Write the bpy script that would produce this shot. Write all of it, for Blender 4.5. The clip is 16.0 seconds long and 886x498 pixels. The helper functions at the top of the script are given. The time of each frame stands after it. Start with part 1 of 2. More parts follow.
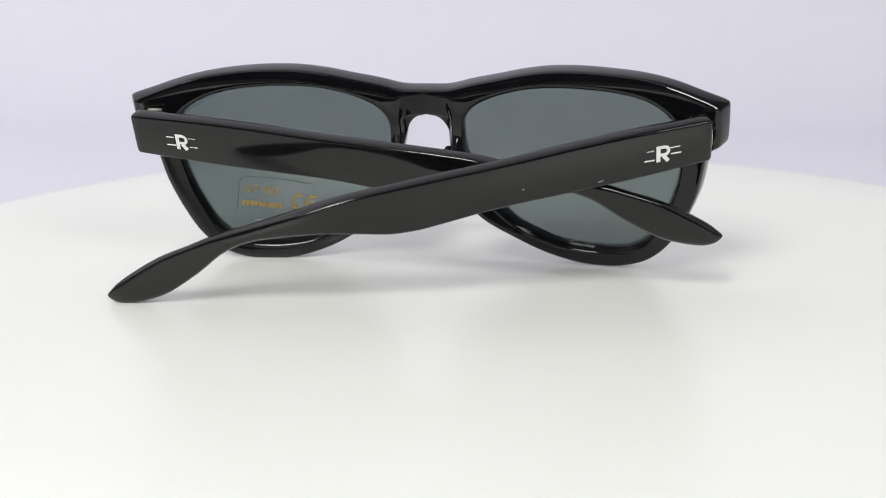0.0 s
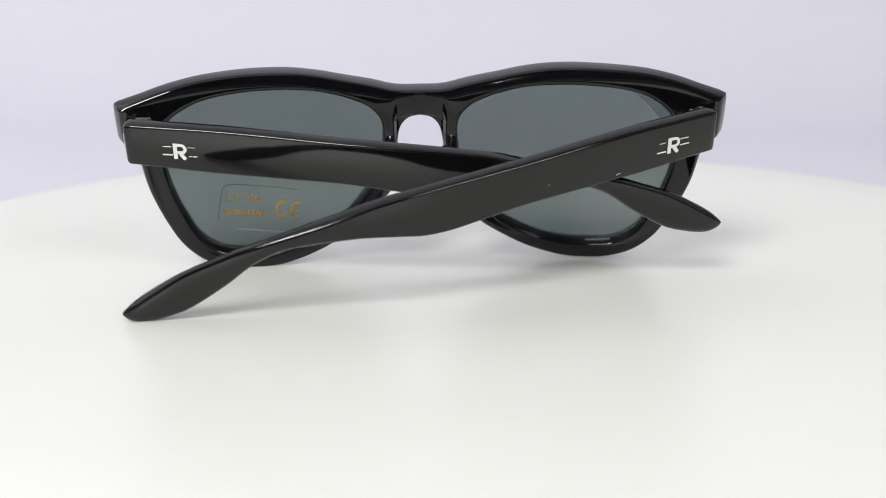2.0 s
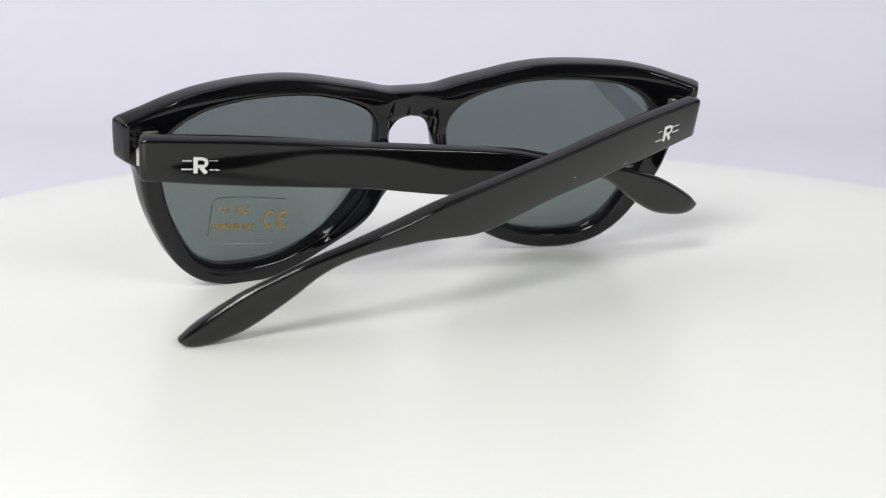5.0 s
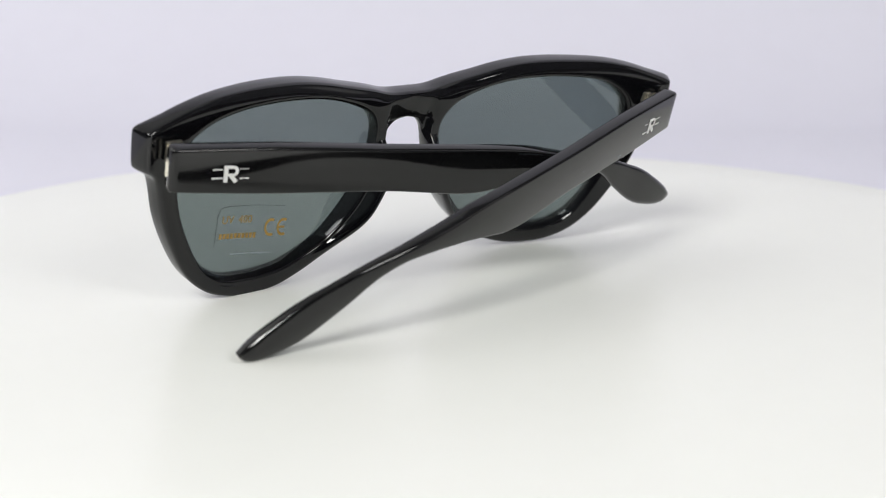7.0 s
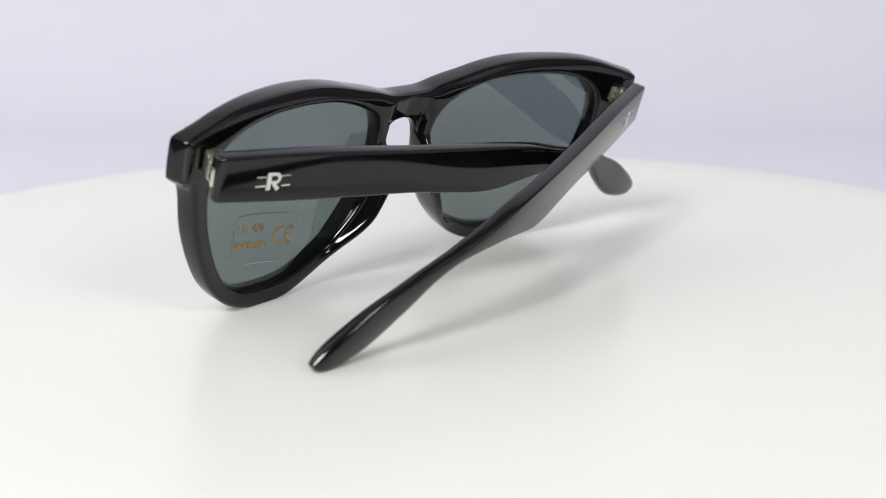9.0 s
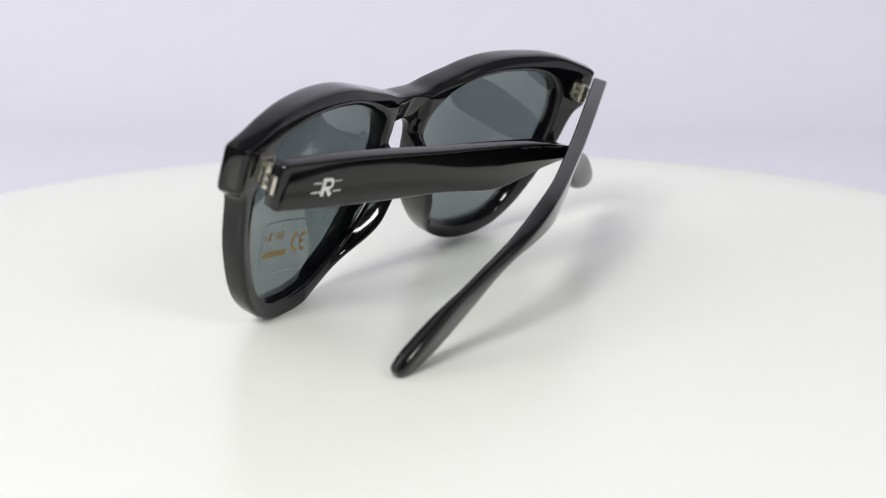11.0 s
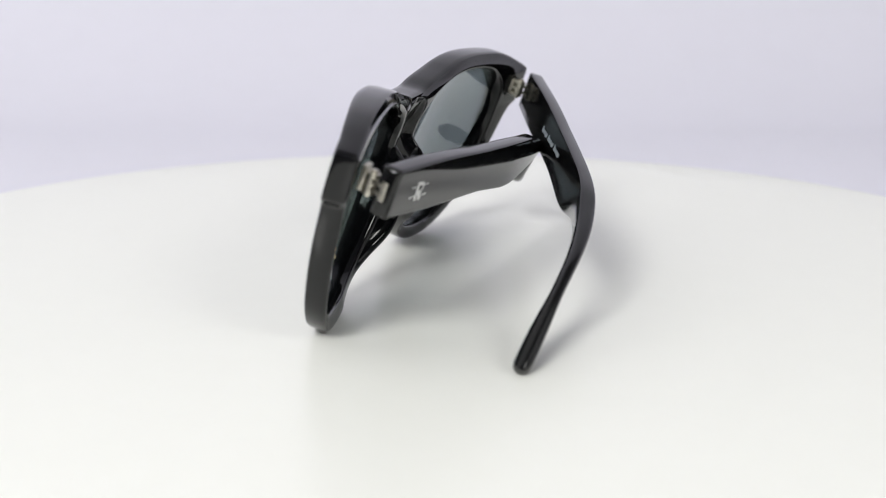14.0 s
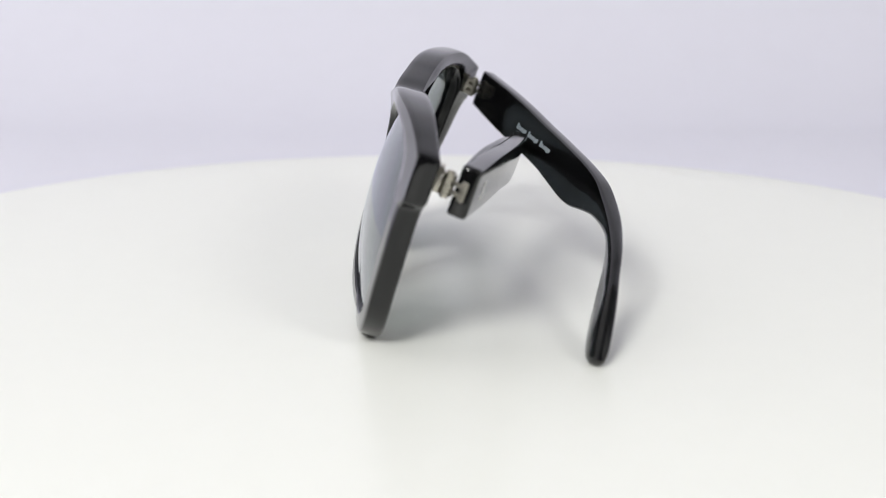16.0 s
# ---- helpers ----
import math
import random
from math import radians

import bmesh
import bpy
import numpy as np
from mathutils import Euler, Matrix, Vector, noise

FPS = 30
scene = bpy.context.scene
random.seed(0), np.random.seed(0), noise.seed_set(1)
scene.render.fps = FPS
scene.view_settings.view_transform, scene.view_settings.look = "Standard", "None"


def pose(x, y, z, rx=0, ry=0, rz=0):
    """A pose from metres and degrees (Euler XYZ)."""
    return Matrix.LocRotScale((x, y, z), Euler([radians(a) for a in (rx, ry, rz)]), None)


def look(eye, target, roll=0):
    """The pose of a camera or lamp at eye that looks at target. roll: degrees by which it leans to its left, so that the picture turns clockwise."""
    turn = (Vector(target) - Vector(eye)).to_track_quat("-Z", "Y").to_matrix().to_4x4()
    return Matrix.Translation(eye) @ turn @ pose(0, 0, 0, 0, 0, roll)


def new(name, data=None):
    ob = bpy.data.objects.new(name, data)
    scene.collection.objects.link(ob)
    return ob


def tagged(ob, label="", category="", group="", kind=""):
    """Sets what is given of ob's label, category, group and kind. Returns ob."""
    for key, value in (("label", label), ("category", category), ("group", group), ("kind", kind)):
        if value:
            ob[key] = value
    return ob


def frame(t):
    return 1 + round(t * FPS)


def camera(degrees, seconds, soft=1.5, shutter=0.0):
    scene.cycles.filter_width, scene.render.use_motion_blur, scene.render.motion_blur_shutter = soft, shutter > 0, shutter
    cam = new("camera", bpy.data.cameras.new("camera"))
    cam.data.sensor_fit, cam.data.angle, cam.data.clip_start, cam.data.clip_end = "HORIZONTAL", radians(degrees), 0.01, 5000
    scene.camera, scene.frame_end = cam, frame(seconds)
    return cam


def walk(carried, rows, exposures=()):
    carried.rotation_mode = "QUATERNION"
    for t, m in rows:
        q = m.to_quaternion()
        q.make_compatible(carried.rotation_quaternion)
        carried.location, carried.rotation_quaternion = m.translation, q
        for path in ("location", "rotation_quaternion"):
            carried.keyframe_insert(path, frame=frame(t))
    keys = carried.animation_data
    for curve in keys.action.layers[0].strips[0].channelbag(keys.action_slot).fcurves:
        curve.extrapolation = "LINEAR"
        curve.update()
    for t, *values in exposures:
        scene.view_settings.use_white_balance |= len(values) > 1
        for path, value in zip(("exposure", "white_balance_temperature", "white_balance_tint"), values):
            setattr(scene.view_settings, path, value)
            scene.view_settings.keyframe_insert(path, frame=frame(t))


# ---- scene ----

# ---- camera: stands still before a turning platter ----
cam = camera(35.52, 16.0, soft=0.6)
EYE = pose(0.0021, -0.3360, 0.0896, 76.17) @ pose(0, 0, 0, 0, 0, 0.13)
walk(cam, [(0.0, EYE), (16.0, EYE)], exposures=[(0.0, -0.07), (16.0, -0.07)])
cam.data.dof.use_dof = True
cam.data.dof.focus_distance = 0.335
cam.data.dof.aperture_fstop = 15.0


# ---- light: softboxes beside, above and before a photo backdrop ----
world = bpy.data.worlds.new("studio")
scene.world = world
world.use_nodes = True
world.node_tree.nodes["Background"].inputs[0].default_value = (0.8, 0.85, 1.0, 1)
world.node_tree.nodes["Background"].inputs[1].default_value = 0.02


def softbox(name, eye, target, wide, high, watts, colour):
    data = bpy.data.lights.new(name, "AREA")
    data.shape, data.size, data.size_y = "RECTANGLE", wide, high
    data.energy, data.color = watts, colour
    ob = new(name, data)
    ob.matrix_world = look(eye, target)
    return ob


softbox("softbox_left", (-1.20, 0.05, 0.95), (0, 0.12, 0.0), 1.4, 1.2, 6.0, (0.99, 0.99, 0.965))
softbox("softbox_right", (1.10, -0.30, 0.65), (0, -0.12, 0.0), 0.8, 0.7, 1.0, (0.99, 0.99, 0.965))
softbox("softbox_top", (-0.55, -0.10, 1.90), (-0.25, -0.05, 0), 2.2, 1.6, 5.5, (1.0, 1.0, 0.965))
softbox("softbox_front", (-0.48, -1.24, 1.00), (0, 0.0, 0.0), 0.50, 0.50, 24.0, (1.0, 1.0, 0.965))
softbox("softbox_front_right", (0.80, -1.05, 0.85), (0, 0.0, 0.0), 0.40, 0.40, 6.5, (1.0, 1.0, 0.965))


# ---- materials ----
def material(name, colour, rough, metal=0.0, ior=1.5, grain=0.0, grain_scale=400.0, bump=0.0, rough_var=0.0, coat=0.0):
    m = bpy.data.materials.new(name)
    m.use_nodes = True
    nt = m.node_tree
    b = nt.nodes["Principled BSDF"]
    b.inputs["Base Color"].default_value = (*colour, 1)
    b.inputs["Roughness"].default_value = rough
    b.inputs["Metallic"].default_value = metal
    b.inputs["IOR"].default_value = ior
    b.inputs["Coat Weight"].default_value = coat
    co = nt.nodes.new("ShaderNodeTexCoord")
    fine = nt.nodes.new("ShaderNodeTexNoise")
    fine.inputs["Scale"].default_value = grain_scale
    fine.inputs["Detail"].default_value = 4
    broad = nt.nodes.new("ShaderNodeTexNoise")
    broad.inputs["Scale"].default_value = grain_scale * 0.06
    broad.inputs["Detail"].default_value = 3
    nt.links.new(co.outputs["Object"], fine.inputs["Vector"])
    nt.links.new(co.outputs["Object"], broad.inputs["Vector"])
    both = nt.nodes.new("ShaderNodeMath")
    both.operation = "ADD"
    nt.links.new(fine.outputs["Fac"], both.inputs[0])
    nt.links.new(broad.outputs["Fac"], both.inputs[1])
    if grain:
        ramp = nt.nodes.new("ShaderNodeMapRange")
        ramp.inputs["From Min"].default_value, ramp.inputs["From Max"].default_value = 0.6, 1.4
        ramp.inputs["To Min"].default_value, ramp.inputs["To Max"].default_value = 1 - grain, 1 + grain
        nt.links.new(both.outputs[0], ramp.inputs["Value"])
        mul = nt.nodes.new("ShaderNodeVectorMath")
        mul.operation = "SCALE"
        mul.inputs[0].default_value = colour
        nt.links.new(ramp.outputs[0], mul.inputs["Scale"])
        nt.links.new(mul.outputs[0], b.inputs["Base Color"])
    if rough_var:
        ramp = nt.nodes.new("ShaderNodeMapRange")
        ramp.inputs["From Min"].default_value, ramp.inputs["From Max"].default_value = 0.6, 1.4
        ramp.inputs["To Min"].default_value, ramp.inputs["To Max"].default_value = rough - rough_var, rough + rough_var
        nt.links.new(both.outputs[0], ramp.inputs["Value"])
        nt.links.new(ramp.outputs[0], b.inputs["Roughness"])
    if bump:
        bp = nt.nodes.new("ShaderNodeBump")
        bp.inputs["Strength"].default_value = bump
        bp.inputs["Distance"].default_value = 0.0002
        nt.links.new(both.outputs[0], bp.inputs["Height"])
        nt.links.new(bp.outputs[0], b.inputs["Normal"])
    return m


def lens_material():
    """Grey-green tinted glass: tinted passage and a Fresnel gloss."""
    m = bpy.data.materials.new("smoked_lens")
    m.use_nodes = True
    nt = m.node_tree
    nt.nodes.remove(nt.nodes["Principled BSDF"])
    out = nt.nodes["Material Output"]
    clear = nt.nodes.new("ShaderNodeBsdfTransparent")
    clear.inputs[0].default_value = (0.390, 0.432, 0.428, 1)
    gloss = nt.nodes.new("ShaderNodeBsdfGlossy")
    gloss.inputs["Roughness"].default_value = 0.03
    gloss.inputs[0].default_value = (0.95, 0.97, 1.0, 1)
    facing = nt.nodes.new("ShaderNodeLayerWeight")
    facing.inputs["Blend"].default_value = 0.5
    power = nt.nodes.new("ShaderNodeMath")
    power.operation, power.inputs[1].default_value = "POWER", 4.2
    nt.links.new(facing.outputs["Facing"], power.inputs[0])
    fres = nt.nodes.new("ShaderNodeMapRange")
    fres.inputs["To Min"].default_value, fres.inputs["To Max"].default_value = 0.046, 1.0
    nt.links.new(power.outputs[0], fres.inputs["Value"])
    mix = nt.nodes.new("ShaderNodeMixShader")
    nt.links.new(fres.outputs[0], mix.inputs[0])
    nt.links.new(clear.outputs[0], mix.inputs[1])
    nt.links.new(gloss.outputs[0], mix.inputs[2])
    nt.links.new(mix.outputs[0], out.inputs[0])
    return m


ACETATE = material("black_acetate", (0.004, 0.004, 0.005), 0.07, ior=1.47, grain=0.3, grain_scale=900, bump=0.02, rough_var=0.03)
SATIN = material("satin_black_acetate", (0.004, 0.004, 0.0045), 0.10, ior=1.48, grain=0.3, grain_scale=900, bump=0.03, rough_var=0.03)
LENS = lens_material()
STEEL = material("hinge_metal", (0.66, 0.63, 0.55), 0.33, metal=1.0, grain=0.15, grain_scale=1500, bump=0.1, rough_var=0.08)
SILVER = material("silver_print", (0.80, 0.80, 0.79), 0.35, metal=0.25, grain=0.05, grain_scale=2000)
# lettering and scuffs, and the painted glint on the sticker's lower edge
GREYPRINT_GLINT = material("grey_print_and_glint", (0.32, 0.36, 0.40), 0.5, grain=0.2, grain_scale=2000)
OCHRE = material("ochre_print", (0.46, 0.28, 0.06), 0.6, grain=0.2, grain_scale=2500)
INK = material("sticker_edge", (0.015, 0.02, 0.02), 0.5, grain=0.2, grain_scale=2500)
WHITE = material("white_platter", (0.83, 0.835, 0.80), 0.30, grain=0.008, grain_scale=120)
PAPER = material("backdrop_paper", (0.73, 0.72, 0.81), 0.85, grain=0.012, grain_scale=60, bump=0.05)
DARK = material("studio_wall", (0.014, 0.014, 0.016), 0.8, grain=0.15, grain_scale=20, bump=0.1)
# pale tones for unseen surfaces, added to soften the shadows
CEIL = material("pale_bounce_ceiling", (0.65, 0.65, 0.68), 0.8, grain=0.05, grain_scale=20)
PALE = material("pale_bounce_wall", (0.58, 0.58, 0.62), 0.8, grain=0.05, grain_scale=20)


# ---- mesh helpers ----
def finish(name, bm, mat, smooth=True):
    bmesh.ops.remove_doubles(bm, verts=bm.verts, dist=1e-7)
    bmesh.ops.recalc_face_normals(bm, faces=bm.faces)
    me = bpy.data.meshes.new(name)
    bm.to_mesh(me)
    bm.free()
    me.materials.append(mat)
    if smooth:
        for poly in me.polygons:
            poly.use_smooth = True
        me.set_sharp_from_angle(angle=radians(38))
    return me


def part(name, bm, mat, parent=None, label="", at=None, smooth=True):
    ob = new(name, finish(name, bm, mat, smooth))
    if parent:
        ob.parent = parent
    if at is not None:
        ob.matrix_basis = at
    return tagged(ob, label=label)


def curve_through(points, step, closed=False):
    """Points of a smooth curve through the given ones, about step apart."""
    pts = [Vector(p) for p in points]
    n, out = len(pts), []
    for i in range(n if closed else n - 1):
        if closed:
            a, b, c, d = (pts[(i + j) % n] for j in (-1, 0, 1, 2))
        else:
            b, c = pts[i], pts[i + 1]
            a = pts[i - 1] if i else b * 2 - c
            d = pts[i + 2] if i + 2 < n else c * 2 - b
        m = max(1, round((c - b).length / step))
        for j in range(m):
            t = j / m
            out.append(0.5 * ((2 * b) + (c - a) * t + (2 * a - 5 * b + 4 * c - d) * t * t + (3 * b - a - 3 * c + d) * t ** 3))
    if not closed:
        out.append(pts[-1])
    return out


def inset(loop, by):
    """A closed 2D loop moved to its inside (for a loop that runs clockwise)."""
    n, out = len(loop), []
    for i in range(n):
        a, b, c = loop[i - 1], loop[i], loop[(i + 1) % n]
        t = ((b - a).normalized() + (c - b).normalized())
        t = t.normalized() if t.length > 1e-9 else (c - b).normalized()
        out.append(b + Vector((t.y, -t.x)) * by)
    return out


def box(bm, centre, size, turn=None, bevel=0.0):
    m = Matrix.Translation(centre) @ (turn or Matrix()) @ Matrix.Diagonal((*size, 1))
    made = bmesh.ops.create_cube(bm, size=1, matrix=m)
    if bevel:
        edges = list({e for v in made["verts"] for e in v.link_edges})
        bmesh.ops.bevel(bm, geom=edges, offset=bevel, segments=2, profile=0.6, affect="EDGES")


def rod(bm, a, b, r, segments=20, bevel=0.0):
    a, b = Vector(a), Vector(b)
    m = Matrix.Translation((a + b) / 2) @ (b - a).to_track_quat("Z", "Y").to_matrix().to_4x4()
    made = bmesh.ops.create_cone(bm, cap_ends=True, segments=segments, radius1=r, radius2=r, depth=(b - a).length, matrix=m)
    if bevel:
        edges = [e for e in {e for v in made["verts"] for e in v.link_edges} if len(e.link_faces) == 2 and max(len(f.verts) for f in e.link_faces) > 4]
        bmesh.ops.bevel(bm, geom=edges, offset=bevel, segments=2, profile=0.6, affect="EDGES")


def skin(bm, rings, close=True):
    """Quads between rings of equally many vertices."""
    n = len(rings[0])
    for a, b in zip(rings, rings[1:]):
        for i in range(n if close else n - 1):
            j = (i + 1) % n
            bm.faces.new((a[i], a[j], b[j], b[i]))


# ---- setting ----
def build_setting():
    # seamless paper: floor, cove and back
    prof = [(-0.14, -0.030)]
    prof += [(0.42 + 0.28 * math.sin(a), 0.25 - 0.28 * math.cos(a)) for a in np.linspace(0, math.pi / 2, 20)]
    prof += [(0.70, 1.6)]
    bm = bmesh.new()
    rows = []
    for y, z in prof:
        rows.append([bm.verts.new((x, y, z)) for x in np.linspace(-1.2, 1.2, 13)])
    skin(bm, rows, close=False)
    bmesh.ops.solidify(bm, geom=bm.faces[:], thickness=0.002)
    ob = part("backdrop", bm, PAPER)
    tagged(ob, "seamless pale lavender-white photo backdrop sweeping up behind", "backdrop", kind="structure")
    # a plain unseen room round it, pale walls and ceiling added to bounce fill
    for name, c, s, mat in (("floor", (0, 0, -0.06), (4.4, 4.4, 0.04), DARK), ("ceiling", (0, 0, 2.42), (4.4, 4.4, 0.04), CEIL),
                            ("wall_north", (0, 2.22, 1.18), (4.48, 0.04, 2.44), PALE), ("wall_south", (0, -2.22, 1.18), (4.48, 0.04, 2.44), DARK),
                            ("wall_east", (2.22, 0, 1.18), (0.04, 4.4, 2.44), PALE), ("wall_west", (-2.22, 0, 1.18), (0.04, 4.4, 2.44), PALE)):
        bm = bmesh.new()
        box(bm, c, s)
        tagged(part(name, bm, mat, smooth=False), "plain " + ("dark" if mat is DARK else "pale") + " unseen studio " + name.split("_")[0], name.split("_")[0], kind="structure")


def build_platter():
    bm = bmesh.new()
    R, edge, rings = 0.1720, 0.0012, []
    prof = [(0.0005, 0.0), (0.05, 0.0), (0.10, 0.0), (0.15, 0.0)]
    prof += [(R - edge + edge * math.sin(a), -edge + edge * math.cos(a)) for a in np.linspace(0, math.pi / 2, 6)]
    prof += [(R, -0.027), (R - 0.001, -0.028), (0.0005, -0.028)]
    for r, z in prof:
        rings.append([bm.verts.new((r * math.cos(a), r * math.sin(a), z)) for a in np.linspace(0, 2 * math.pi, 160, endpoint=False)])
    skin(bm, rings)
    bm.faces.new(rings[0])
    bm.faces.new(rings[-1])
    ob = part("turntable", bm, WHITE)
    tagged(ob, "round white smooth display turntable under the sunglasses", "turntable")
    return ob


# ---- sunglasses; outlines in decimetres, in the plane of the front ----
DM = 0.1
BOW = 0.179                       # how far the front bows back to the sides
DEEP = 0.046                      # depth of the front
SEAT = (pose(-0.00038, 0.01913, 0.00144) @ pose(0, 0, 0, 0, 0, -10.39) @ pose(0, 0, 0, 4.49) @ pose(0, 0, 0, 0, -0.99, 0)
        @ pose(0, 0, 0, 15.07) @ pose(0.0010, 0, 0))

BROW = [(0, .472), (.06, .474), (.12, .490), (.19, .507), (.25, .522), (.32, .534), (.40, .539), (.47, .538), (.54, .532),
        (.60, .520), (.66, .503), (.704, .489)]
END = [(.704, .489), (.712, .485), (.7165, .477), (.717, .44), (.7155, .397), (.712, .386), (.704, .379)]
RIM = [(.704, .379), (.693, .367), (.683, .335), (.668, .25), (.637, .16), (.60, .088), (.55, .037), (.49, .010), (.43, .001), (.36, .003),
       (.28, .025), (.215, .062), (.15, .12), (.105, .185), (.075, .25), (.06, .31), (.055, .340), (.046, .368), (.026, .389), (0, .396)]
OPENING = [(.095, .375), (.102, .41), (.13, .444), (.185, .472), (.255, .493), (.325, .502), (.395, .505), (.47, .502), (.54, .488),
           (.595, .459), (.618, .43), (.628, .39), (.63, .34), (.625, .29), (.608, .22), (.578, .143), (.55, .097), (.505, .064),
           (.45, .053), (.39, .05), (.32, .06), (.245, .091), (.20, .124), (.145, .195), (.112, .26), (.098, .32)]
TOP = [(0, .489), (.210, .486), (.347, .480), (.487, .471), (.627, .464), (.777, .455), (.877, .444), (.957, .426), (1.067, .399),
       (1.177, .366), (1.239, .340), (1.316, .306), (1.392, .259), (1.434, .228), (1.458, .203)]
UNDER = [(0, .385), (.201, .372), (.337, .367), (.517, .360), (.627, .348), (.705, .340), (.770, .342), (.827, .353), (.907, .366),
         (.957, .368), (1.017, .366), (1.087, .355), (1.152, .325), (1.218, .270), (1.305, .209), (1.360, .188), (1.413, .178), (1.444, .186), (1.458, .203)]


def ramp(v):
    """A smooth step from 0 to 1."""
    v = min(1.0, max(0.0, v))
    return v * v * (3 - 2 * v)


def twist(x, z):
    """The cheap front is a little twisted: one lens leans less than the other."""
    low = (max(0.0, .48 - z) / .48) ** 2
    if x > 0:
        return 0.010 * x / 0.5 * low - 0.022 * (x / .7) ** 4 * (1 - low)
    return -0.052 * min(1.0, -x / 0.35) * low


def sag(x, z):
    """The lens that leans more also hangs a little lower."""
    low = (max(0.0, .48 - z) / .48) ** 2
    if x < 0:
        return 0.016 * min(1.0, -x / 0.35) * low
    return 0.008 * ramp((x - .42) / .22) * ramp((z - .42) / .06) - 0.015 * x / .43 * low


def scoop(x, z):
    """The rear of the bridge is scooped out to a panel that faces a little down."""
    return 0.022 * min(1, max(0, (0.468 - z) / 0.085)) * ramp((0.067 - abs(x)) / 0.011)


def front_y(x, z, rear=True):
    y = -BOW * x * x + twist(x, z)
    if rear:
        return y
    brow = min(1, max(0, (z - .36) / .14)) * ramp((.72 - abs(x)) / .34)
    return y + DEEP + 0.022 * brow + 0.006 * ramp((.20 - abs(x)) / .14) * ramp((z - .40) / .05)


def mirrored(loop):
    """The whole outline from its right half, clockwise as seen from behind."""
    return loop[:-1] + [Vector((-p.x, p.y)) for p in reversed(loop)][:-1]


def ray_radius(loop, cen, a):
    """How far the closed loop lies from cen in the direction a."""
    d = Vector((math.cos(a), math.sin(a)))
    best = None
    for p, q in zip(loop, loop[1:] + loop[:1]):
        e, w = q - p, p - cen
        det = d.x * -e.y + e.x * d.y
        if abs(det) < 1e-12:
            continue
        r, t = (w.x * -e.y + e.x * w.y) / det, (d.x * w.y - d.y * w.x) / det
        if r > 0 and -1e-6 <= t <= 1 + 1e-6 and (best is None or r > best):
            best = r
    return best


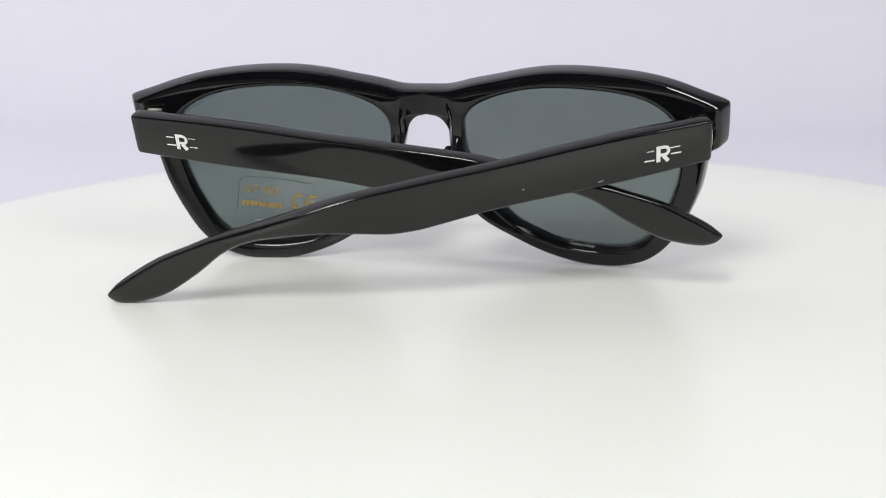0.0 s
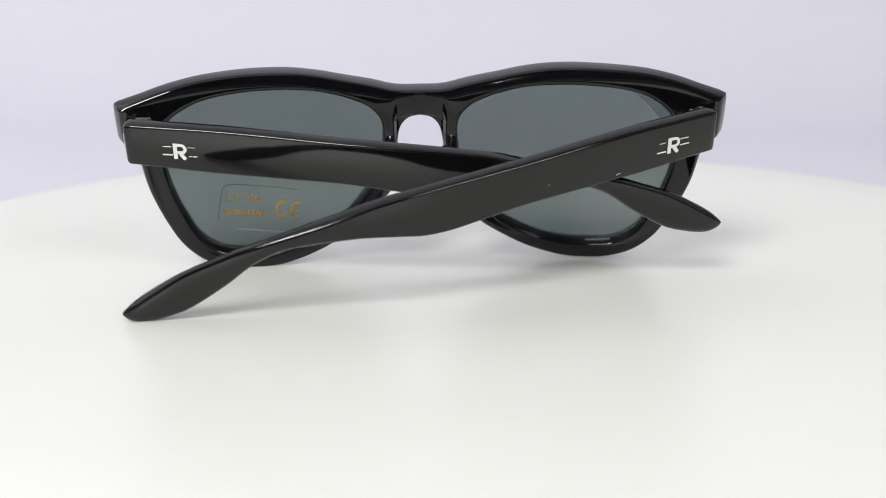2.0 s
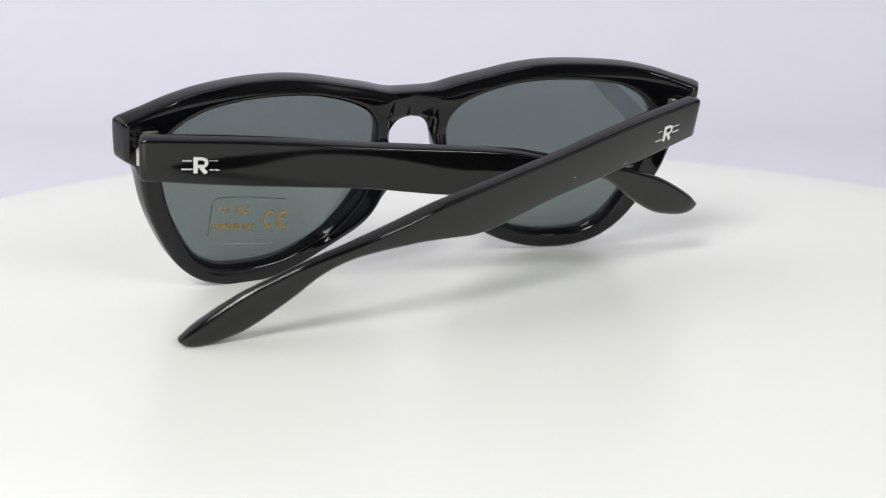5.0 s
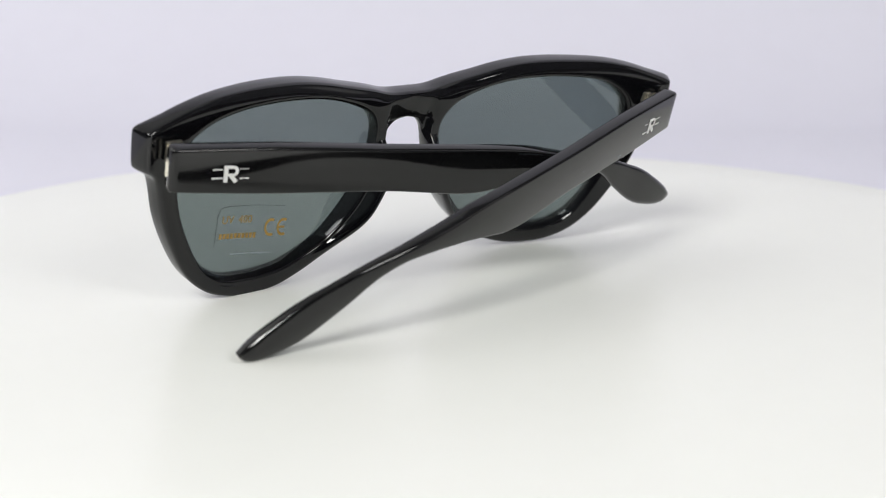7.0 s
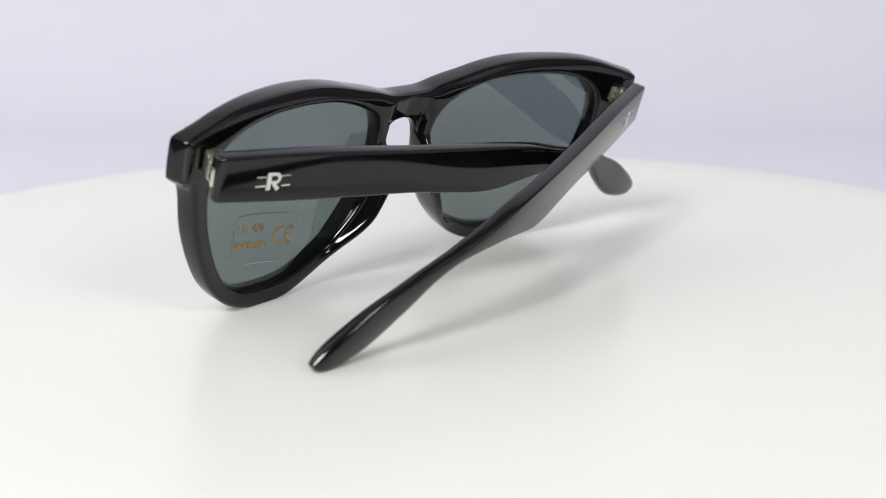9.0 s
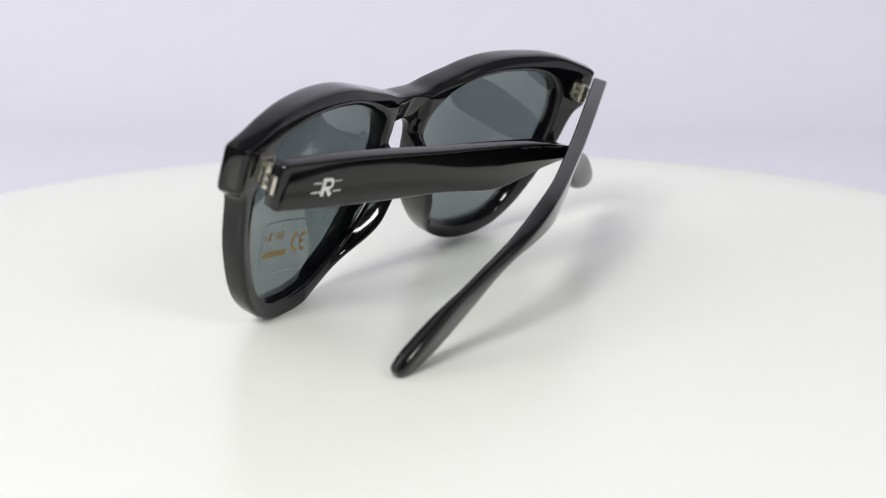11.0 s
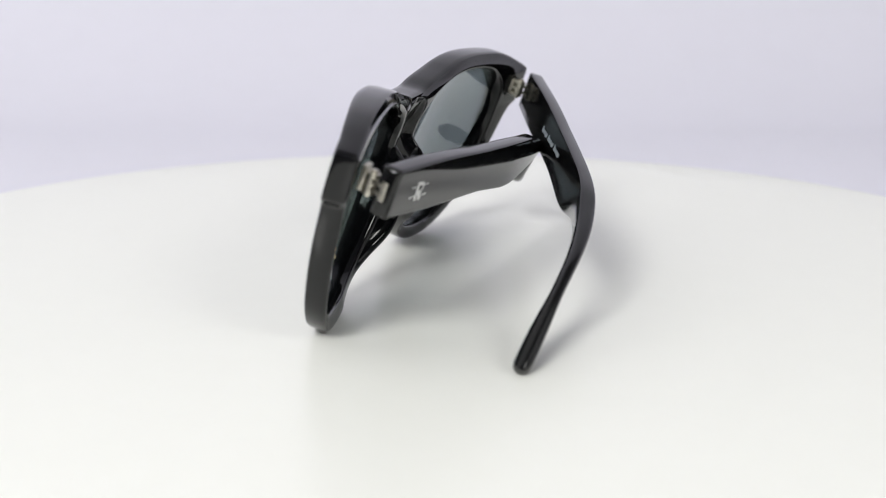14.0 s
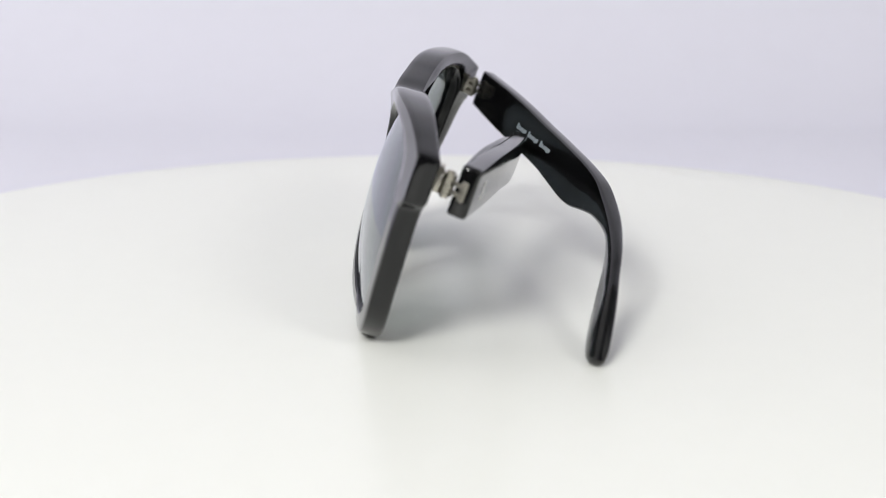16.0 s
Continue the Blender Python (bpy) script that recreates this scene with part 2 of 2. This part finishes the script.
def build_front(root):
    half = curve_through(BROW, .012)[:-1] + curve_through(END, .006)[:-1] + curve_through(RIM, .009)
    right = [p - Vector((0, .005 + .026 * max(0, p.y - .05))) for p in curve_through(OPENING, .012, closed=True)]
    left = [Vector((-p.x, p.y)) for p in reversed(right)]
    cen = Vector((.33, .36))
    # one row of points round each lens: outer edge and opening, met by the same rays
    mid = [Vector((0, z)) for z in (.408, .421, .434, .447, .460)]
    out_half = half + mid
    angles = [math.atan2(p.y - cen.y, p.x - cen.x) for p in out_half]
    opening = [cen + Vector((math.cos(a), math.sin(a))) * ray_radius(right, cen, a) for a in angles]
    whole = mirrored(half)
    n_half = len(half)

    def nose(p):
        """How far the rear of the rim reaches back beside the nose."""
        side = min(1, max(0, (.38 - abs(p.x)) / .28))
        low, high = min(1, max(0, (p.y + .01) / .20)), min(1, max(0, (.350 - p.y) / .05))
        return -.066 * side * side * (3 - 2 * side) * low * low * (3 - 2 * low) * high

    OUT = ((.0075, 0.0), (.0032, .035), (.0008, .12), (0, .24), (0, .5), (0, .78), (.002, .93), (.006, 1.0))
    IN = ((.0105, 0.0), (.0080, .015), (.0058, .05), (.0040, .10), (.0027, .17), (.0016, .26), (.0008, .36), (.0003, .48), (0, .60), (0, .8), (.002, .94), (.006, 1.0))
    bm = bmesh.new()

    def place(o, p, depth, share, sg, outer):
        """A point at p whose depth is that of the outline's point o."""
        q, r = Vector((o.x * sg, o.y)), Vector((p.x * sg, p.y))
        y = (front_y(q.x, q.y) + share * nose(q) + scoop(r.x, r.y)) * (1 - depth) + front_y(q.x, q.y, False) * depth
        flare = 1.0
        if not outer:
            y -= 0.009 * ramp((q.y - .36) / .08) * (1 - depth) ** 2
        if outer:
            wide = abs(q.x)
            flare += depth * (0.012 * min(1, max(0, (wide - .66) / .04)) * (q.y > .37) + 0.024 * min(1, max(0, (wide - .42) / .2)))
        drop = 0.008 * depth * ramp((q.y - .43) / .04) * ramp((.72 - abs(q.x)) / .34) if outer else 0.0
        wider = 0.003 * ramp((q.x - .60) / .11) if outer else 0.0
        return Vector((r.x * flare + wider, y, r.y - drop + sag(q.x, q.y)))

    moved_out = {by: inset(whole, by)[:n_half] for by, _ in OUT}
    moved_in = {by: inset(opening, -by) for by, _ in IN}
    for sg in (1, -1):
        columns = []
        for i, o in enumerate(out_half):
            col = []
            for by, depth in OUT:
                p = moved_out[by][i] if i < n_half else o
                if o.x < 1e-9:
                    p = Vector((0, p.y))
                col.append(place(o, p, depth, 1.0, sg, True))
            more = 1 + 1.05 * ramp((opening[i].y - .37) / .08)
            inner = [place(opening[i], opening[i].lerp(moved_in[by][i], more), depth, .35, sg, False) for by, depth in IN]
            full = .001 + .011 * min(1, -nose(o) / .05)
            rear = []
            for t in (.10, .20, .30, .38, .46, .52, .58, .64, .70, .78, .88):
                v = col[0].lerp(inner[0], t) - Vector((0, 4 * full * t * (1 - t), 0))
                flat = scoop(col[0].x, col[0].z) * (1 - t) + scoop(inner[0].x, inner[0].z) * t
                v.y += scoop(v.x, v.z) - flat
                rear.append(v)
            face = [inner[-1].lerp(col[-1], t) for t in (.33, .67)]
            columns.append([bm.verts.new(v * DM) for v in col[::-1] + rear + inner + face])
        m, n = len(columns[0]), len(columns)
        walls = len(OUT) - 1
        for i in range(n):
            a, b = columns[i], columns[(i + 1) % n]
            seam = i >= n_half - 1
            for j in range(m):
                if seam and j < walls:
                    continue
                k = (j + 1) % m
                bm.faces.new((a[j], a[k], b[k], b[j]))
    frame_ob = part("front_frame", bm, ACETATE, root, "glossy black acetate front with keyhole bridge", SEAT)

    # moulded nose pads on the inner rims
    for sg in (1, -1):
        bm = bmesh.new()
        m = (Matrix.Translation(Vector((sg * .080, front_y(.08, .25) - .030, .262)) * DM) @ pose(0, 0, 0, 10, sg * -17, sg * -32)
             @ Matrix.Diagonal((.0016, .0030, .0078, 1)))
        bmesh.ops.create_uvsphere(bm, u_segments=24, v_segments=16, radius=1, matrix=m)
        part("nose_pad", bm, ACETATE, frame_ob)
    return right, left


def dome(x, z):
    """A lens swells forward in its middle."""
    return 0.020 * max(0.0, 1 - ((abs(x) - .36) / .28) ** 2 - ((z - .27) / .25) ** 2)


def build_lens(root, loop, sg):
    bm = bmesh.new()
    cen = Vector((sum(p.x for p in loop) / len(loop), sum(p.y for p in loop) / len(loop)))
    grown = inset(loop, -.006)

    def ring(k, lift):
        out = []
        for p in grown:
            q = cen + (p - cen) * k
            y = -BOW * q.x * q.x - 0.10 * (q.y - .28) ** 2 + twist(q.x, q.y) + dome(q.x, q.y) + lift
            out.append(bm.verts.new(Vector((q.x, y, q.y + sag(q.x, q.y))) * DM))
        return out

    steps = (.02, .12, .24, .36, .48, .6, .7, .8, .88, .95, 1.0)
    rear = [ring(k, .027) for k in steps]
    front = [ring(k, .039) for k in steps]
    skin(bm, rear)
    skin(bm, front)
    skin(bm, [rear[-1], front[-1]])
    bm.faces.new(rear[0])
    bm.faces.new(front[0])
    return part("lens", bm, LENS, root, "smoked grey-green tinted lens", SEAT)


def lens_point(x, z, lift=.0258):
    """A point just behind the rear of a lens, at height z."""
    z0 = z
    for _ in range(4):
        z0 = z - sag(x, z0)
    return Vector((x, -BOW * x * x - 0.10 * (z0 - .28) ** 2 + twist(x, z0) + dome(x, z0) + lift, z)) * DM


def flat_text(words, size):
    """Outline triangles of words in the built-in font, as 2D points and faces."""
    cu = bpy.data.curves.new("words", "FONT")
    cu.body, cu.size, cu.resolution_u = words, size, 4
    ob = new("words", cu)
    bpy.context.view_layer.update()
    me = ob.evaluated_get(bpy.context.evaluated_depsgraph_get()).to_mesh()
    pts = [v.co.copy() for v in me.vertices]
    faces = [tuple(p.vertices) for p in me.polygons]
    ob.to_mesh_clear()
    bpy.data.objects.remove(ob)
    bpy.data.curves.remove(cu)
    return pts, faces


def build_sticker(lens):
    """A clear sticker on the lens: its dark cut edge, painted catch-light and ochre print, slightly askew."""
    a = radians(-11)
    org = Vector((-.502, .232))

    def on(u, v):
        x, z = org.x + u * math.cos(a) - v * math.sin(a), org.y + u * math.sin(a) + v * math.cos(a)
        return lens_point(x, z)

    bm = bmesh.new()
    line = curve_through([(.001, -.094), (.001, -.05), (.001, -.016), (.005, -.005), (.016, 0), (.10, .002), (.190, 0)], .012)
    rows = []
    for i, p in enumerate(line):
        t = (line[min(i + 1, len(line) - 1)] - line[max(i - 1, 0)]).normalized()
        n = Vector((-t.y, t.x)) * .0006
        rows.append([bm.verts.new(on(*(p + n))), bm.verts.new(on(*(p - n)))])
    skin(bm, rows, close=False)
    part("sticker_edge", bm, INK, lens, "thin dark cut edge of a clear sticker")

    # catch-light on the lower edge, painted as a thin pale strip
    bm = bmesh.new()
    rows = [[bm.verts.new(on(u, -.112 + .006 * u + dv)) for dv in (.0006, -.0006)] for u in np.linspace(.050, .165, 8)]
    skin(bm, rows, close=False)
    part("sticker_edge", bm, GREYPRINT_GLINT, lens, "thin pale glint painted along the lower edge of a clear sticker")

    for words, u, v, size, sx in (("UV", .014, -.040, .026, 1.0), ("400", .062, -.040, .026, 1.0)):
        pts, faces = flat_text(words, size)
        bm = bmesh.new()
        vs = [bm.verts.new(on(u + p.x * sx, v + p.y)) for p in pts]
        for f in faces:
            bm.faces.new([vs[i] for i in f])
        part("print", bm, OCHRE, lens, "faded ochre print " + words)
    bm = bmesh.new()
    for i in range(10):
        u0 = .012 + i * .0108
        vs = [bm.verts.new(on(u0 + du, -.076 + dv)) for du, dv in ((0, 0), (.0078, 0), (.0078, .012), (0, .012))]
        bm.faces.new(vs)
    part("print", bm, OCHRE, lens, "faded ochre line of small print")
    # the two round letters of the safety mark
    for cu in (.158, .194):
        bm = bmesh.new()
        rows = []
        for b in np.linspace(radians(62), radians(298), 22):
            rows.append([bm.verts.new(on(cu + r * .86 * math.cos(b), -.052 + r * math.sin(b))) for r in (.0212, .0148)])
        skin(bm, rows, close=False)
        if cu > .17:
            vs = [bm.verts.new(on(cu + du, -.052 + dv)) for du, dv in ((-.016, -.0024), (.004, -.0024), (.004, .0024), (-.016, .0024))]
            bm.faces.new(vs)
        part("print", bm, OCHRE, lens, "ochre conformity mark letter")


class Temple:
    """A temple's plan: nearly straight from the hinge, then bowed inwards towards the tip."""

    def __init__(self, hinge, fold, sg, lift=0.0, start=0.0, bow=.735):
        self.h, self.sg, self.lift, self.start = Vector(hinge), sg, lift, start
        self.fold = radians(fold)
        self.bends = ((.30, 0.0), (.71, .077), (1.16, bow), (2.0, .10))      # up to this length, this turn for each unit

    def at(self, s, inward=0.0):
        p, a, done = self.h.copy(), self.fold, 0.0
        for end, turn in self.bends:
            run = min(s, end) - done
            b = a - turn * run
            if abs(turn * run) > 1e-9:
                u, v = (math.sin(a) - math.sin(b)) / turn, (math.cos(b) - math.cos(a)) / turn
            else:
                u, v = math.cos(a) * run, math.sin(a) * run
            p += Vector((-self.sg * u, -v))
            a, done = b, end
            if s <= end:
                break
        return p + Vector((-self.sg * math.sin(a), math.cos(a))) * inward

    def point(self, s, z, inward=0.0):
        p = self.at(s, inward)
        return Vector((p.x, p.y, z + self.lift)) * DM


def height(points, s):
    """Height of a smooth profile at s."""
    xs = [p[0] for p in points]
    i = max(0, min(len(xs) - 2, next((k for k in range(len(xs) - 1) if s <= xs[k + 1]), len(xs) - 2)))
    a, b = points[i], points[i + 1]
    t = (s - a[0]) / (b[0] - a[0])
    m0 = (b[1] - points[max(i - 1, 0)][1]) / (b[0] - points[max(i - 1, 0)][0])
    m1 = (points[min(i + 2, len(xs) - 1)][1] - a[1]) / (points[min(i + 2, len(xs) - 1)][0] - a[0])
    w = b[0] - a[0]
    return ((2 * t ** 3 - 3 * t ** 2 + 1) * a[1] + (t ** 3 - 2 * t ** 2 + t) * w * m0 + (-2 * t ** 3 + 3 * t ** 2) * b[1] + (t ** 3 - t ** 2) * w * m1)


def build_temple(root, plan, label):
    bm = bmesh.new()
    stations = [0.0, .003, .008] + list(np.linspace(.02, 1.394, 72)) + [1.411, 1.424, 1.436, 1.445, 1.452, 1.456, 1.4575]
    rings = []
    for i, u in enumerate(stations):
        s = u + .006                     # the tip's shape ends at 1.4635
        top, low = height(TOP, u), height(UNDER, u)
        if s > 1.44:
            top, low = max(top, .2035), min(low, .2025)
        thick = .039 - .005 * min(1, max(0, s) / .8) - .007 * min(1, max(0, (s - .95) / .25))
        bulb = .5 - .5 * math.cos(math.pi * min(1, max(0, (s - 1.26) / .15)))
        swell = math.sin(math.pi * min(1, max(0, (s - .75) / .53))) ** 2
        thick += .011 * bulb + .006 * swell
        end = (0.006 if i == 0 else 0.0025 if i == 1 else 0)
        top, low = top - end, low + end
        tip = max(0.0, (s - 1.427) / .0375)
        pinch = .5 * thick * (1 - math.sqrt(max(0.0, 1 - min(1, tip) ** 2))) * .95
        out = .004 * bulb + .006 * swell
        a, b = end + pinch - out, thick - end - pinch - out
        r = min(.0065 + .0075 * min(1, max(0, (s - .9) / .2)) + .006 * bulb, .48 * (top - low), .48 * (b - a))
        sec = []
        for cx_, cz_, q in ((a + r, top - r, 90), (a + r, low + r, 180), (b - r, low + r, 270), (b - r, top - r, 0)):
            for k in range(4):
                w = radians(q + 30 * k)
                sec.append((cx_ + r * math.cos(w), cz_ + r * math.sin(w)))
        turn = .07 * min(1, max(0, (s - .95) / .3))
        rings.append([bm.verts.new(plan.point(u * .993 + plan.start, z, y + turn * (top - z))) for y, z in sec])
    skin(bm, rings)
    bm.faces.new(rings[0])
    bm.faces.new(rings[-1])
    return part("temple", bm, SATIN, root, label, SEAT)


def strip_on(bm, plan, s0, z0, s1, z1, wide, out=-.0012):
    """A thin raised bar on the outer face, from one end to the other."""
    a, b = Vector((s0, z0)), Vector((s1, z1))
    n = Vector((-(b - a).y, (b - a).x)).normalized() * wide / 2
    lo, hi = [], []
    for p in (a + n, b + n, b - n, a - n):
        hi.append(bm.verts.new(plan.point(p.x, p.y, out)))
        lo.append(bm.verts.new(plan.point(p.x, p.y, 0.0008 if out < 0 else out - .004)))
    skin(bm, [lo, hi])
    bm.faces.new(hi)


def build_mark(temple, plan, s_mid, z_mid, along, tilt, lines):
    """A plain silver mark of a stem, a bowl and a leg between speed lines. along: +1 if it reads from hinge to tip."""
    c, t = math.cos(radians(tilt)), math.sin(radians(tilt))

    def at(u, v):
        return s_mid + 1.07 * along * (u * c - v * t), z_mid + 1.07 * (u * t + v * c)

    def bar(bm, u0, v0, u1, v1, w, out=-.0012):
        strip_on(bm, plan, *at(u0, v0), *at(u1, v1), w, out)

    bm = bmesh.new()
    bar(bm, -.0100, -.0190, -.0100, .0190, .0094)
    bar(bm, -.0056, .0153, .0035, .0153, .0074)
    bar(bm, -.0056, -.0028, .0035, -.0028, .0070)
    bar(bm, .0012, -.0055, .0118, -.0190, .0090, -.0018)
    ring_ = []
    for b in np.linspace(radians(90), radians(-90), 12):
        row = []
        for r in (.0128, .0056):
            u, v = .0035 + r * math.cos(b), .0062 + r * math.sin(b)
            row.append(bm.verts.new(plan.point(*at(u, v), -.0013)))
        ring_.append(row)
    skin(bm, ring_, close=False)
    part("emblem", bm, SILVER, temple, "small raised silver emblem", smooth=False)
    for u0, u1, v, w in lines:
        bm = bmesh.new()
        bar(bm, u0, v, u1, v, w)
        part("speed_line", bm, SILVER, temple, "thin silver line", smooth=False)


def build_scratch(temple, plan):
    """Two tiny pale scuffs on the outer face."""
    for s0, z0, s1, z1 in ((.243, .386, .255, .384), (.43, .400, .434, .402)):
        bm = bmesh.new()
        strip_on(bm, plan, s0, z0, s1, z1, .0016, -.0006)
        part("scuff", bm, GREYPRINT_GLINT, temple, "tiny pale scuff", smooth=False)


def build_inner_print(temple, plan):
    """Illegible pale lettering inside the temple, as plain bars."""
    for s0, s1 in ((.318, .382), (.396, .466), (.480, .550)):
        bm = bmesh.new()
        n = 6
        for i in range(n):
            a = s0 + (s1 - s0) * i / n
            b = a + (s1 - s0) / n * .80
            low, top = (.414, .4305) if i == 0 else (.415 - .003 * (i == 4), .424 + .002 * (i % 2))
            vs = [bm.verts.new(plan.point(s, z, .0397 - .005 * s / .8)) for s, z in ((a, low), (b, low), (b + .002, top), (a + .002, top))]
            bm.faces.new(vs)
        part("lettering", bm, GREYPRINT_GLINT, temple, "pale grey illegible lettering", smooth=False)


def build_hinge(root, plan, sg):
    """A small metal hinge: two leaves, five knuckles and a screw."""
    bm = bmesh.new()
    end = plan.at(plan.start + .004, .020)
    axis = Vector((sg * .672, -.118))
    rear = front_y(.66, .43)
    box(bm, Vector((sg * .662, rear - .003, .442)) * DM, Vector((.036 if sg < 0 else .026, .010, .050 if sg < 0 else .038)) * DM, bevel=.00012)
    hinge = part("hinge", bm, STEEL, root, "small brassy metal hinge", SEAT)
    bm = bmesh.new()
    mid = Vector(((axis.x + sg * .662) / 2, (axis.y + rear) / 2, .436))
    for z in (.418, .436, .454):
        box(bm, Vector((mid.x, mid.y, z)) * DM, Vector((.020, .030, .009)) * DM, bevel=.00008)
        rod(bm, Vector((axis.x, axis.y, z - .0045)) * DM, Vector((axis.x, axis.y, z + .0045)) * DM, .0014, bevel=.00012)
    part("knuckle", bm, STEEL, hinge)
    bm = bmesh.new()
    d = Vector((end.x, end.y)) - axis
    turn = Matrix.Rotation(math.atan2(d.y, d.x), 4, "Z")
    for z in (.427, .445):
        rod(bm, Vector((axis.x, axis.y, z - .004)) * DM, Vector((axis.x, axis.y, z + .004)) * DM, .0014, bevel=.00012)
        m = axis + d * .55
        box(bm, Vector((m.x, m.y, z)) * DM, Vector((d.length * 1.1, .018, .008)) * DM, turn, bevel=.00008)
    box(bm, Vector((end.x, end.y, .436)) * DM, Vector((.014, .016, .040)) * DM, turn, bevel=.0001)
    part("leaf", bm, STEEL, hinge)
    bm = bmesh.new()
    rod(bm, Vector((axis.x, axis.y, .408)) * DM, Vector((axis.x, axis.y, .464)) * DM, .0008, bevel=.0001)
    part("screw", bm, STEEL, hinge)


def build_sunglasses():
    root = new("sunglasses")
    root.empty_display_size = 0.02
    tagged(root, "glossy black sunglasses with half-folded temples resting on the turntable", "sunglasses")
    right, left = build_front(root)
    build_lens(root, right, 1)
    build_sticker(build_lens(root, left, -1))
    near = Temple((.6852, -.1742), 22.83, 1, start=-.020)
    far = Temple((-.699, -.172), 8.6, -1, -.002, bow=.63)
    t_near = build_temple(root, near, "satin black temple folded outermost, its tip on the turntable")
    t_far = build_temple(root, far, "satin black temple folded flat behind the other")
    build_mark(t_near, near, .101, .428, -1, 0, ((-.041, -.018, -.0125, .0030), (-.036, -.020, .0100, .0010),
                                                 (.016, .038, .0110, .0018), (.018, .041, -.0040, .0028)))
    build_mark(t_far, far, .133, .428, 1, 0, ((-.037, -.018, .0105, .0022), (-.039, -.016, -.0095, .0030), (.018, .036, .0105, .0011),
                                              (.019, .027, -.0115, .0026), (.029, .038, -.0115, .0026)))
    build_scratch(t_near, near)
    build_inner_print(t_near, near)
    build_hinge(root, near, 1)
    build_hinge(root, far, -1)
    return root


build_setting()
turntable = build_platter()
sunglasses = build_sunglasses()


# ---- the platter turns evenly, a little off its centre, the sunglasses with it ----
def motions():
    turns = [(0, 0), (1, 6.35), (2, 12.55), (3, 18.6), (4, 24.63), (6.5, 39.84), (8, 48.96), (9, 55.0), (11.5, 70.2), (13, 79.15), (14.5, 88.12), (16, 97.22)]
    walk(sunglasses, [(t, pose(0, 0, 0, 0, 0, a)) for t, a in turns])
    rows = []
    for t, a in turns:
        c, d = math.cos(radians(a)), math.sin(radians(a))
        rows.append((t, pose(0.0106 + 0.0068 * c - 0.0103 * d, -0.0015 + 0.0068 * d + 0.0103 * c, 0, 0, 0, a)))
    walk(turntable, rows)


motions()
